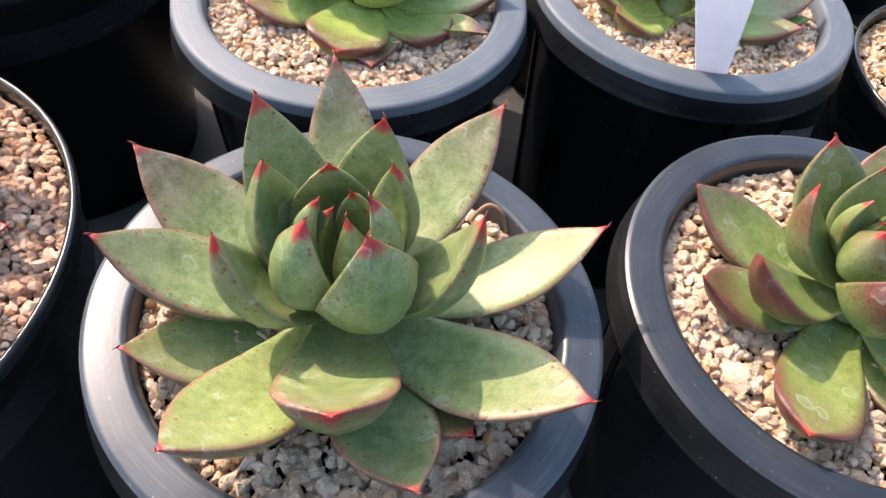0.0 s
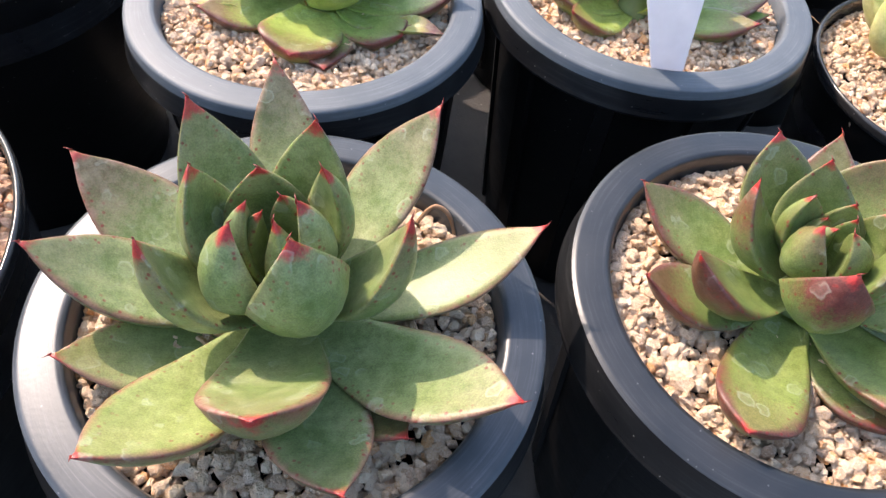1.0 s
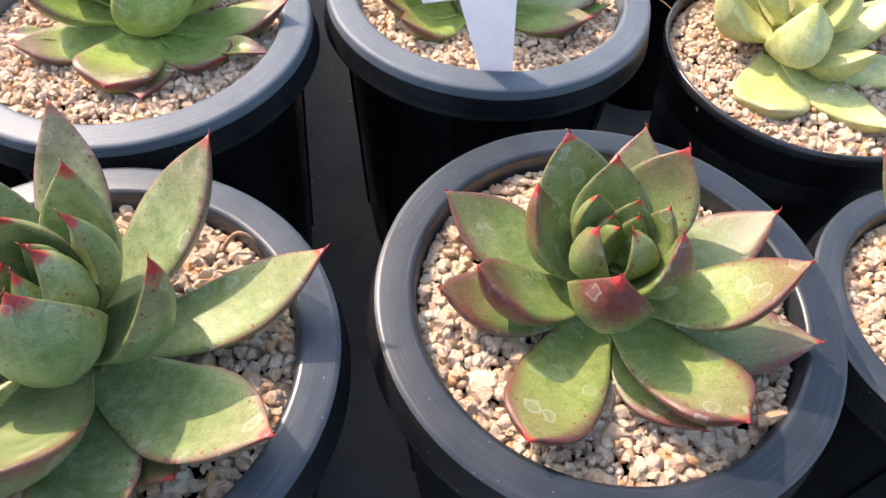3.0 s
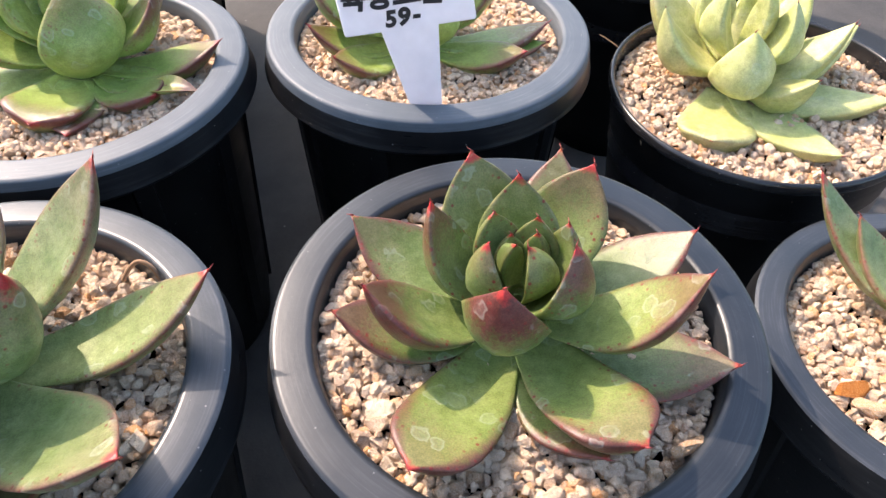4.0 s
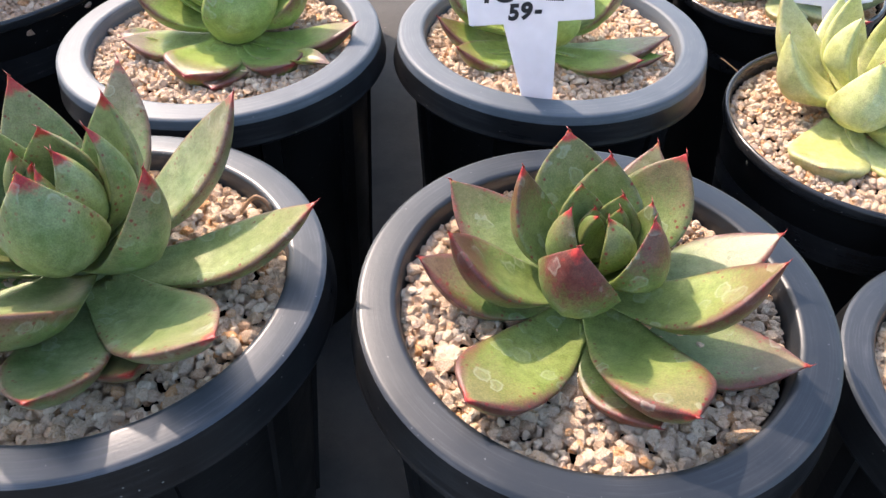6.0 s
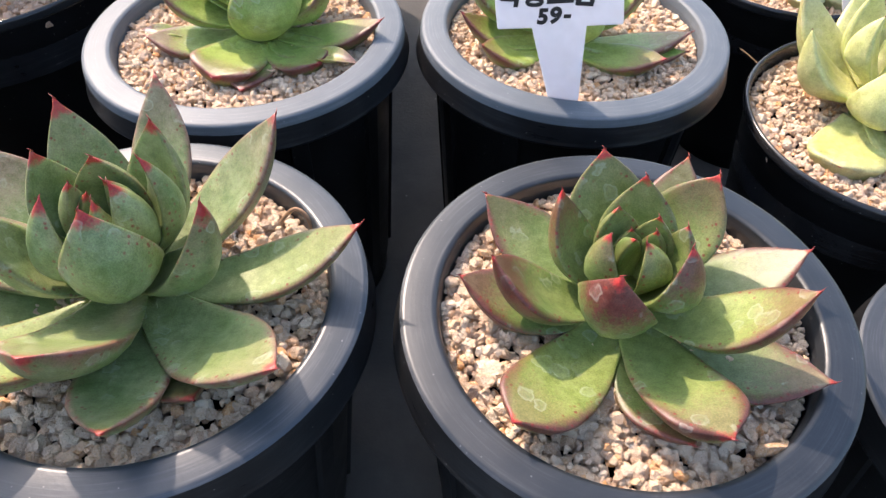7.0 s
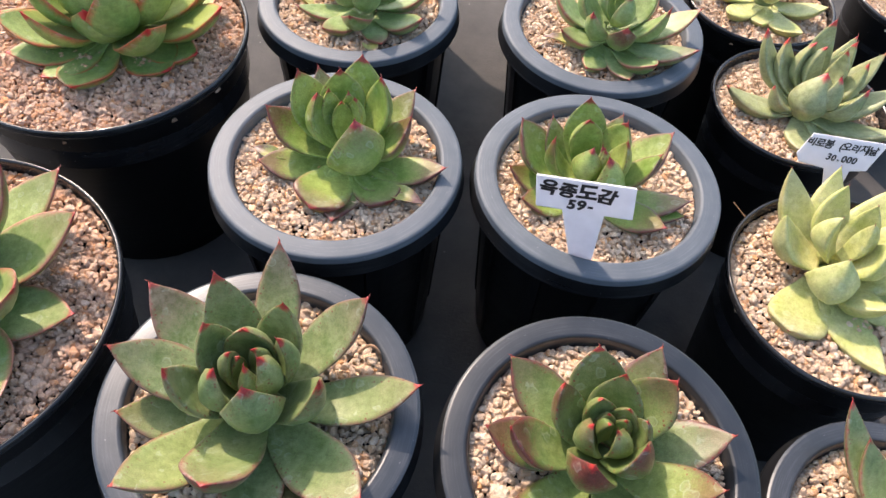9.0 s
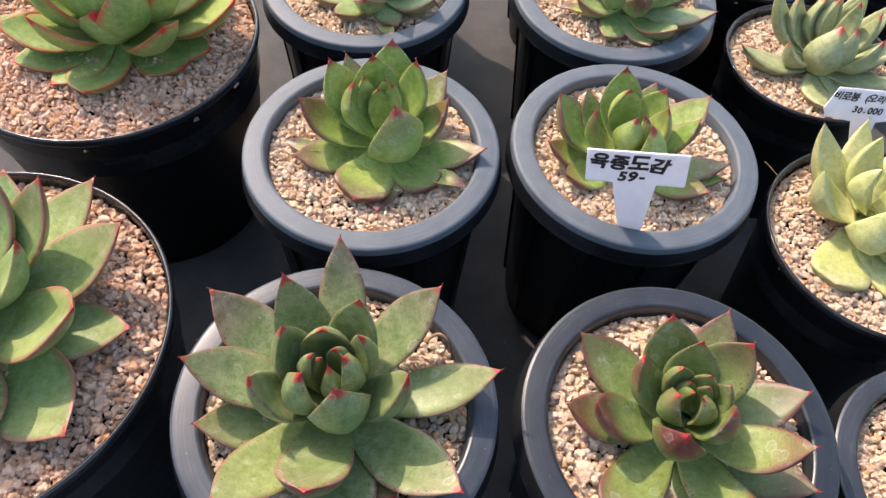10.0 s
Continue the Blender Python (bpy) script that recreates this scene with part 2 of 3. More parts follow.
LEAF_OLIVE = leaf_material("olive_green_leaf", (0.26, 0.29, 0.12), (0.40, 0.41, 0.20), (0.34, 0.22, 0.10), (0.50, 0.04, 0.04), 0.4, 0.88, 0.35, 0.1)
LEAF_ORANGE = leaf_material("green_leaf_orange_red_edges", (0.17, 0.265, 0.055), (0.30, 0.37, 0.11), (0.48, 0.06, 0.03), (0.46, 0.02, 0.02), 0.92, 0.86, 0.18, 0.4, 0.73)
LEAF_PINK = leaf_material("muted_green_leaf_pink_edges", (0.16, 0.245, 0.06), (0.29, 0.355, 0.135), (0.36, 0.085, 0.07), (0.30, 0.02, 0.025), 0.95, 0.87, 0.3, 0.3)
LEAF_SHRIVELLED = leaf_material("dried_red_leaf", (0.30, 0.05, 0.03), (0.42, 0.09, 0.05), (0.20, 0.03, 0.02), (0.14, 0.03, 0.02), 0.9, 0.9, 0.3, 0.4)
GROUND = ground_material()
GRAVEL = gravel_material()


def plain(name, base, rough, grain=0.04):
    m, N, L, s = material(name)
    n = node(N, "TexNoise", Scale=180.0, Detail=5.0)
    L.new(coords(N, L), n.inputs[0])
    L.new(ramp(N, L, n.outputs[0], (0.3, tuple(c * (1 - grain) for c in base)), (0.7, tuple(min(1, c * (1 + grain)) for c in base))), s.inputs["Base Color"])
    s.inputs["Roughness"].default_value = rough
    return m


TAG_WHITE = plain("white_tag_plastic", (0.60, 0.575, 0.615), 0.5)
_tag = TAG_WHITE.node_tree.nodes["Principled BSDF"]
_tag.inputs["Subsurface Weight"].default_value, _tag.inputs["Subsurface Scale"].default_value = 0.5, 0.003
_tag.inputs["Subsurface Radius"].default_value = (1.0, 1.0, 1.0)
INK = plain("black_marker_ink", (0.012, 0.011, 0.013), 0.5)
SPINE = plain("dark_red_spine", (0.22, 0.025, 0.02), 0.4, 0.2)
STALK = plain("pale_green_stalk", (0.17, 0.21, 0.075), 0.6, 0.25)
STEM = plain("dry_brown_stem", (0.30, 0.17, 0.09), 0.8, 0.3)


# ---- meshes ----
def mesh_of(name, verts, faces, mat, smooth=True, uvs=None):
    me = bpy.data.meshes.new(name)
    me.from_pydata([tuple(v) for v in verts], [], faces)
    if uvs is not None:
        layer = me.uv_layers.new(name="leaf")
        idx = np.zeros(len(me.loops), dtype=np.int64)
        me.loops.foreach_get("vertex_index", idx)
        layer.data.foreach_set("uv", np.asarray(uvs, dtype=np.float32)[idx].ravel())
    me.materials.append(mat)
    me.polygons.foreach_set("use_smooth", [smooth] * len(me.polygons))
    me.update()
    return me


def child(name, me, parent, label=""):
    ob = new(name, me)
    ob.parent = parent
    return tagged(ob, label)


def lathe(profile, steps=96, wobble=0.0, seed=0):
    """Verts and faces of a profile of (radius, height) turned about z."""
    rng = np.random.default_rng(seed)
    ph = rng.uniform(0, 6.28, 3)
    verts, faces = [], []
    for k in range(steps):
        a = 2 * math.pi * k / steps
        d = 1 + wobble * (math.sin(2 * a + ph[0]) + 0.5 * math.sin(3 * a + ph[1]))
        for r, z in profile:
            verts.append((r * d * math.cos(a), r * d * math.sin(a), z))
    n = len(profile)
    for k in range(steps):
        k2 = (k + 1) % steps
        for i in range(n - 1):
            faces.append((k * n + i, k2 * n + i, k2 * n + i + 1, k * n + i + 1))
    return verts, faces


def rounded(points, r=0.0008, n=3):
    """The open polyline with its inner corners rounded."""
    out = [points[0]]
    for a, b, c in zip(points, points[1:], points[2:]):
        a, b, c = Vector(a), Vector(b), Vector(c)
        ra = min(r, (a - b).length * 0.45)
        rc = min(r, (c - b).length * 0.45)
        p, q = b + (a - b).normalized() * ra, b + (c - b).normalized() * rc
        for k in range(n + 1):
            t = k / n
            out.append(tuple(p * (1 - t) ** 2 + b * 2 * t * (1 - t) + q * t * t))
    out.append(points[-1])
    return out


def ground_of(me_name, size):
    n = 24
    v = [(size * (i / n - 0.5), size * (j / n - 0.5), 0) for j in range(n + 1) for i in range(n + 1)]
    f = [(j * (n + 1) + i, j * (n + 1) + i + 1, (j + 1) * (n + 1) + i + 1, (j + 1) * (n + 1) + i) for j in range(n) for i in range(n)]
    return mesh_of(me_name, v, f, GROUND, False)


tagged(new("ground", ground_of("ground", 60.0)), "dark dusty ground cloth under the rows of pots", "ground", kind="structure")


def tilted(x, y, z, sx, sy):
    """A pose whose up direction leans by the small slopes sx, sy."""
    up = Vector((sx, sy, 1)).normalized()
    return Matrix.Translation((x, y, z)) @ Vector((0, 0, 1)).rotation_difference(up).to_matrix().to_4x4()


POT_LABEL = {"wide": "black plastic pot with a broad dusty grey rim on dark ground",
             "thin": "glossy black plastic pot with a thin rim on dark ground"}


def pot(x, y, top, radius, style, slope=(0, 0), seed=1, clean=1.0, dark=False, group="succulent pots"):
    """A nursery pot; its frame lies at the rim's top, its foot stands on the ground."""
    k = radius / 0.06
    body_top = -0.013 * k
    foot = -top / math.cos(math.atan(math.hypot(*slope))) + radius * 0.72 * math.hypot(*slope) + 0.0005
    thing = new("plant_pot")
    thing.matrix_world = tilted(x, y, top, *slope)
    tagged(thing, POT_LABEL[style], "plant pot", group)
    if style == "wide":
        rim = [(0.0478 * k, -0.030), (0.0492 * k, -0.0035), (0.0500 * k, -0.0006), (0.0512 * k, 0.0), (0.0590 * k, -0.0004), (0.0600 * k, -0.0010),
               (0.0606 * k, -0.0040), (0.0617 * k, -0.0105), (0.0622 * k, -0.0118), (0.0612 * k, -0.0130), (0.0545 * k, -0.0128)]
        cut = 6 if dark else 7
        v, f = lathe(rounded(rim[:cut], 0.0005), 128, 0.0025, seed)
        child("rim", mesh_of("rim", v, f, DARK_RIM if dark else GREY_RIM), thing, "broad grey plastic rim, dusty and scratched").color = (clean, clean, clean * 1.06, 1)
        v, f = lathe(rounded(rim[cut - 1:], 0.0005), 128, 0.0025, seed)
        child("lip", mesh_of("lip", v, f, BLACK_LIP), thing, "dark glossy outer lip")
        body = [(0.0545 * k, body_top), (0.0540 * k, body_top - 0.002), (0.0470 * k, foot + 0.012), (0.0462 * k, foot + 0.011), (0.0455 * k, foot), (0.0420 * k, foot), (0.0410 * k, foot + 0.004), (0.0, foot + 0.004)]
        r0, r1 = 0.0540 * k, 0.0470 * k
    else:
        rim = [(radius - 0.0038, -0.030), (radius - 0.0026, -0.004), (radius - 0.0022, -0.0008), (radius - 0.0010, 0.0), (radius, -0.0010), (radius + 0.0001, -0.0035), (radius - 0.0006, -0.0050), (radius - 0.0018, -0.0055)]
        v, f = lathe(rounded(rim, 0.0006), 128, 0.003, seed)
        child("rim", mesh_of("rim", v, f, BLACK_RIM), thing, "thin glossy black rim")
        body_top = -0.0052
        r0, r1 = radius - 0.0014, radius * 0.80
        body = [(r0, body_top), (r0 - 0.0006, body_top - 0.002), (r1, foot + 0.012), (r1 - 0.0008, foot + 0.011), (r1 - 0.0012, foot), (r1 - 0.005, foot), (r1 - 0.006, foot + 0.004), (0.0, foot + 0.004)]
    v, f = lathe(body, 96, 0.002, seed)
    child("body", mesh_of("body", v, f, BLACK_BODY), thing, "glossy black tapered side")
    if style == "wide":
        # raised upright strips on the side
        z0, z1 = body_top - 0.003, foot + 0.012
        rv = []
        for r, z in ((r0, z0), (r1, z1)):
            rv += [(r - 0.002, -0.0042, z), (r + 0.0014, -0.0032, z), (r + 0.0014, 0.0032, z), (r - 0.002, 0.0042, z)]
        me = mesh_of("rib", rv, [(0, 4, 5, 1), (1, 5, 6, 2), (2, 6, 7, 3), (0, 1, 2, 3), (7, 6, 5, 4)], BLACK_BODY, False)
        for q in range(10):
            ob = child("rib", me, thing)
            ob.matrix_local = Matrix.Rotation(radians(36 * q + 17 * seed), 4, "Z")
    return thing


def stone_shapes(count, seed, level):
    """Unit stones: a ball cut flat by random planes and roughened, so that edges stay angular."""
    rng = np.random.default_rng(seed)
    bm = bmesh.new()
    bmesh.ops.create_icosphere(bm, subdivisions=level, radius=1.0)
    base = np.array([v.co[:] for v in bm.verts])
    tri = np.array([tuple(v.index for v in f.verts) for f in bm.faces])
    bm.free()
    shapes = []
    for _ in range(count):
        p = base.copy()
        for _ in range(11):
            n = rng.normal(size=3)
            n /= np.linalg.norm(n)
            d = p @ n - rng.uniform(0.42, 0.80)
            p -= np.clip(d, 0, None)[:, None] * n
        for _ in range(3):                  # a few dents
            c = base[rng.integers(len(base))] * 0.75
            q = np.linalg.norm(p - c, axis=1)
            p *= (1 - 0.16 * np.exp(-(q / 0.35) ** 2))[:, None]
        p *= 1 + 0.035 * rng.normal(size=(len(p), 1))
        p *= rng.uniform(0.86, 1.2, 3) * 1.12
        shapes.append(p)
    return shapes, tri


STONES = {level: stone_shapes(20, 5, level) for level in (1, 2, 3)}


def stone_mesh(verts, tris):
    """One mesh out of many stones, filled in bulk."""
    v, t = np.concatenate(verts).astype(np.float32), np.concatenate(tris).astype(np.int32)
    me = bpy.data.meshes.new("gravel")
    me.vertices.add(len(v))
    me.vertices.foreach_set("co", v.ravel())
    me.loops.add(3 * len(t))
    me.loops.foreach_set("vertex_index", t.ravel())
    me.polygons.add(len(t))
    me.polygons.foreach_set("loop_start", np.arange(0, 3 * len(t), 3, dtype=np.int32))
    me.materials.append(GRAVEL)
    me.update(calc_edges=True)
    me.polygons.foreach_set("use_smooth", np.zeros(len(t), dtype=bool))
    return me


def gravel(thing_pose, radius, depth, size, seed, level=2, tint=(1.0, 0.92, 0.80), dome=0.001):
    """A bed of loose stones that fills a pot, one object."""
    rng = np.random.default_rng(seed)
    verts, faces, count = [], [], 0

    def put(px, py, top, s, lv):
        nonlocal count
        shapes, tri = STONES[lv]
        p = (shapes[rng.integers(20)] * s) @ np.array(Euler(rng.uniform(0, 6.28, 3)).to_matrix()).T
        p[:, 2] *= 0.85
        p += (px, py, top)
        verts.append(p)
        faces.append(tri + count)
        count += len(p)

    def lay(z, step, jit, lv, scale=1.0):
        y, row = -radius, 0
        while y <= radius:
            x = -radius + (row % 2) * step * 0.5
            while x <= radius:
                px, py = x + rng.normal() * jit, y + rng.normal() * jit
                rr = math.hypot(px, py)
                if rr < radius - size * 0.42:
                    s = size * min(1.75, float(np.exp(rng.normal() * 0.33))) * 0.5 * scale
                    put(px, py, -depth + z + dome * (1 - (rr / radius) ** 2) + rng.normal() * size * 0.14, s, lv)
                x += step
            y += step * 0.87
            row += 1

    lay(-size * 0.95, size * 1.15, size * 0.12, 1, 1.5)
    lay(-size * 0.30, size * 0.88, size * 0.22, level)
    lay(-size * 0.02, size * 2.4, size * 0.55, level, 0.80)
    for a in np.arange(0, 6.283, size * 0.85 / radius):      # a ring along the wall
        s = size * rng.uniform(0.8, 1.15) * 0.5
        put((radius - s) * math.cos(a), (radius - s) * math.sin(a), -depth - size * rng.uniform(0.15, 0.5), s, level)
    ob = new("gravel", stone_mesh(verts, faces))
    ob.color = (*tint, 1)
    ob.matrix_world = thing_pose
    return tagged(ob, "cream, tan and rusty pumice gravel filling a plant pot", "gravel", "pot gravel", "stuff")


def smooth_curve(stops, n):
    x = np.linspace(0, 1, n)
    y = np.interp(x, [a for a, _ in stops], [b for _, b in stops])
    pad = np.concatenate([[2 * y[0] - y[1]], y, [0.0]])
    mid = 0.25 * pad[:-2] + 0.5 * pad[1:-1] + 0.25 * pad[2:]
    y[1:-2] = mid[1:-2]
    return x, y


OUTLINES = {
    "broad": ((0, 0.46), (0.12, 0.58), (0.3, 0.83), (0.46, 0.98), (0.55, 1.0), (0.66, 0.94), (0.76, 0.77), (0.84, 0.56), (0.90, 0.36), (0.94, 0.20), (0.965, 0.10), (0.985, 0.04), (1, 0.008)),
    "round": ((0, 0.62), (0.15, 0.80), (0.3, 0.95), (0.42, 1.0), (0.55, 0.95), (0.66, 0.82), (0.76, 0.63), (0.84, 0.44), (0.90, 0.27), (0.945, 0.14), (0.97, 0.07), (0.988, 0.03), (1, 0.008)),
    "blunt": ((0, 0.50), (0.15, 0.66), (0.35, 0.90), (0.55, 1.0), (0.72, 0.99), (0.82, 0.90), (0.89, 0.68), (0.935, 0.40), (0.965, 0.16), (0.985, 0.05), (1, 0.008)),
    "lance": ((0, 0.62), (0.12, 0.75), (0.3, 0.95), (0.42, 1.0), (0.58, 0.90), (0.72, 0.69), (0.83, 0.46), (0.91, 0.26), (0.955, 0.13), (0.985, 0.05), (1, 0.008)),
}


def leaf_mesh(base, tip, width, thick, belly, cup, outline, mat, hook=0.0, twist=0.0, rng=None):
    """A fleshy pointed leaf from base to tip. belly: how far the middle sags outward, cup: how far the sides rise, as parts of length
    and width. hook: bends the last third back (plus) or down (minus)."""
    n, m = 28, 10
    base, tip = Vector(base), Vector(tip)
    d = tip - base
    length = d.length
    flat = Vector((d.x, d.y, 0))
    if flat.length < 0.0015:
        flat = Vector((base.x, base.y, 0)) if Vector((base.x, base.y, 0)).length > 1e-4 else Vector((1, 0, 0))
    side = Vector((0, 0, 1)).cross(flat).normalized()
    side = (Matrix.Rotation(radians(twist), 3, d.normalized()) @ side).normalized()
    nrm = d.normalized().cross(side).normalized()
    us, ws = smooth_curve(OUTLINES[outline], n)
    verts, uvs, faces = [], [], []
    bend = rng.normal() * 0.02 if rng else 0.0
    ring = 2 * m
    for u, w in zip(us, ws):
        c = base + d * u - nrm * (length * belly * 4 * u * (1 - u) * (0.75 + 0.5 * (1 - u))) + side * (length * bend * 4 * u * (1 - u))
        if u > 0.6:
            c += nrm * (length * hook * ((u - 0.6) / 0.4) ** 2)
        tan = d.normalized()
        hw = max(width * 0.5 * w, 0.00012)
        th = max(thick * min(1.0, 0.55 + 1.2 * u) * (w ** 0.75), 0.0002)
        depth = cup * hw * (1 - 0.35 * u)
        for k in range(ring):
            a = -math.cos(math.pi * k / m)
            z = depth * (abs(a) ** 2.2) - depth * 0.3
            if k <= m:                      # upper face, from one margin to the other
                z += 0.22 * th * (1 - a * a) - 0.22 * th * abs(a) ** 10
            else:                           # lower face, keeled, with blunt margins
                z -= th * (0.66 * (1 - a ** 4) ** 0.5 + 0.26 * (1 - abs(a)))
            # rounded margins
            verts.append(c + side * (hw * a) + nrm * z)
            uvs.append((0.5 + 0.5 * a, u))
    for i in range(n - 1):
        for k in range(ring):
            k2 = (k + 1) % ring
            faces.append((i * ring + k, i * ring + k2, (i + 1) * ring + k2, (i + 1) * ring + k))
    faces.append(tuple(range(ring - 1, -1, -1)))
    faces.append(tuple((n - 1) * ring + k for k in range(ring)))
    return mesh_of("leaf", verts, faces, mat, True, uvs)


def spine_mesh():
    v = [(0.00028 * math.cos(k * math.pi / 3), 0.00028 * math.sin(k * math.pi / 3), -0.0006) for k in range(6)] + [(0.0001, 0, 0.0016)]
    return mesh_of("spine", v, [(k, (k + 1) % 6, 6) for k in range(6)] + [(5, 4, 3, 2, 1, 0)], SPINE)


SPINE_MESH = spine_mesh()


def rosette(name, label, x, y, z, mat, leaves, tints={}, seed=1, up=1.0, base_mul=1.0, outline="broad", thick=0.0070, shapes={}, curls={}, group="succulents in pots"):
    """leaves: azimuth in degrees, reach, height and width in millimetres, from the outer ring inward. tints: leaf number to
    (blush, yellow, bloom)."""
    rng = np.random.default_rng(seed)
    plant = new(name)
    plant.location = (x, y, z)
    tagged(plant, label, "succulent", group)
    for i, (az, reach, h, w) in enumerate(leaves):
        a = radians(az)
        out = Vector((math.cos(a), math.sin(a), 0))
        steep = math.atan2(h, max(reach, 1))           # radians
        inner = min(1.0, steep / 1.4)
        r0 = (0.0075 - 0.0055 * inner) * base_mul
        z0 = (0.0035 + 0.0125 * inner ** 1.5) * base_mul
        if h < 16:
            z0 = 0.003 * base_mul
        elif w >= 24 and reach < 20:          # a broad inner leaf wraps the stem and starts low on its outer side
            r0, z0 = 0.006 * base_mul, 0.005 * base_mul
        base = out * r0 + Vector((0, 0, z0))
        tip = out * reach / 1000 + Vector((0, 0, h / 1000))
        length = (tip - base).length
        shape = outline if outline == "lance" else ("round" if steep > 0.85 or length < 0.034 else "broad")
        shape = shapes.get(i, shape)
        me = leaf_mesh(base, tip, w / 1000, thick * (0.6 + 0.4 * min(1, w / 22)), 0.07 + (0.11 * inner if reach > 9 else 0.02), 0.30 + 0.22 * inner, shape, mat, curls.get(i, 0.02), rng.normal() * 4, rng)
        ob = child("leaf", me, plant)
        n = len(me.vertices)
        end = me.vertices[n - 1].co
        back = me.vertices[n - 81].co
        way = (end - back).normalized()
        spike = child("spine", SPINE_MESH, ob)
        spike.matrix_local = Matrix.Translation(end) @ Vector((0, 0, 1)).rotation_difference(way).to_matrix().to_4x4()
        t = tints.get(i, (0.0, 0.0, 0.0))
        ob.color = (t[0], t[1], t[2], 1.0 if reach < 23 or (length < 0.05 and steep > 0.8) else 0.0)
    v, f = lathe([(0.0, 0.009 * base_mul), (0.0035 * base_mul, 0.008 * base_mul), (0.006 * base_mul, 0.004 * base_mul), (0.0055 * base_mul, -0.006)], 20)
    child("stem", mesh_of("stem", v, f, STALK), plant, "short green stem hidden in the leaves")
    return plant


# ---- pots, in rows ----
POTS = {
    "A": (-0.0077, 0.0950, 0.1366, 0.0600, "wide", (0.0429, -0.0034)),
    "B": (0.1205, 0.1062, 0.1327, 0.0600, "wide", (0.0226, -0.0308)),
    "C": (-0.0181, 0.2235, 0.1368, 0.0600, "wide", (-0.0001, -0.0098)),
    "D": (0.1073, 0.2458, 0.1329, 0.0600, "wide", (0.0239, 0.0048)),
    "I": (-0.0456, 0.3559, 0.1304, 0.0590, "wide", (0.0000, 0.0000)),
    "J": (0.0991, 0.3708, 0.1312, 0.0590, "wide", (0.0000, -0.0200)),
    "N": (0.2456, 0.1070, 0.1074, 0.0536, "wide", (0.0000, 0.0000)),
    "E": (-0.1622, 0.1045, 0.1319, 0.0828, "thin", (-0.0028, 0.0019)),
    "G": (-0.1715, 0.2844, 0.1315, 0.0790, "thin", (0.0000, 0.0000)),
    "F": (0.2335, 0.2249, 0.1143, 0.0580, "thin", (-0.0017, -0.0087)),
    "K": (0.2236, 0.3613, 0.1071, 0.0522, "thin", (0.0000, 0.0000)),
    "L": (0.2044, 0.4641, 0.1066, 0.0500, "thin", (0.0000, 0.0000)),
    "M": (0.3180, 0.4976, 0.1080, 0.0480, "thin", (0.0000, 0.0000)),
    "P": (-0.0740, 0.4820, 0.1330, 0.0590, "wide", (0.0000, 0.0000)),
    "Q": (0.0880, 0.4940, 0.1330, 0.0590, "wide", (0.0000, 0.0000)),
}
for i, (key, (px, py, pz, pr, style, slope)) in enumerate(POTS.items()):
    pot(px, py, pz, pr, style, slope, i + 1, {"A": 0.85, "B": 0.45, "N": 0.7}.get(key, 0.78), key in "ABN")
    inside = 0.0490 * pr / 0.06 if style == "wide" else pr - 0.003
    gravel(tilted(px, py, pz, *slope), inside, 0.0055 if style == "wide" else 0.006, {"A": 0.0030, "B": 0.0029, "C": 0.0025, "D": 0.0025, "F": 0.0028, "N": 0.0028, "E": 0.0029, "G": 0.0027}.get(key, 0.0026), 40 + i,
           3 if key in "AB" else 2 if key in "CDEFGN" else 1, (1.08, 0.83, 0.66) if key in "EG" else (1.13, 0.975, 0.79))

# ---- plants ----
A_LEAVES = [(-178, 52.7, 28.8, 24), (151, 60.0, 24.9, 24), (127, 36.2, 43.6, 22), (97, 54.1, 35.5, 19), (45, 49.4, 38.7, 21), (12, 61.4, 22.6, 20),
            (-33, 59.7, 26.7, 24), (-71, 53.2, 19.9, 23), (-88, 40.8, 36.0, 25), (-119, 55.7, 31.2, 24), (-158, 50.0, 12.5, 21), (-50, 45.0, 10.0, 20),
            (-153, 26.1, 44.0, 20), (156, 18.7, 44.4, 20), (71, 23.1, 45.1, 21), (-7, 29.0, 43.2, 20), (-65, 14.9, 47.6, 23), (37, 12.8, 45.3, 15),
            (110, 10.4, 42.6, 20), (-126, 10.6, 45.6, 17), (-1, 5.9, 43.6, 15), (-179, 5.0, 42.6, 11), (67, 4.4, 40.6, 10), (155, 2.7, 38.6, 8),
            (-68, 2.6, 39.6, 9)]
rosette("agave_echeveria", "sage-green rosette succulent with red-tipped leaves and dried water marks", -0.0093, 0.0960, 0.1301, LEAF_SAGE, A_LEAVES,
        {0: (0.2, 0, 0.15), 1: (0.5, 0, 0.4), 2: (0.25, 0, 0), 3: (0.4, 0, 0.4), 4: (0.3, 0, 0.3), 5: (0.25, 0.2, 0), 6: (0.25, 0.1, 0.1), 7: (0.15, 0, 0.1),
         8: (0.3, 0.1, 0), 9: (0.15, 0.3, 0), 10: (0.3, 0.2, 0), 11: (0.5, 0, 0), 12: (0.3, 0, 0), 15: (0.35, 0, 0)}, 3, shapes={8: "blunt"}, curls={8: -0.05, 6: -0.03})
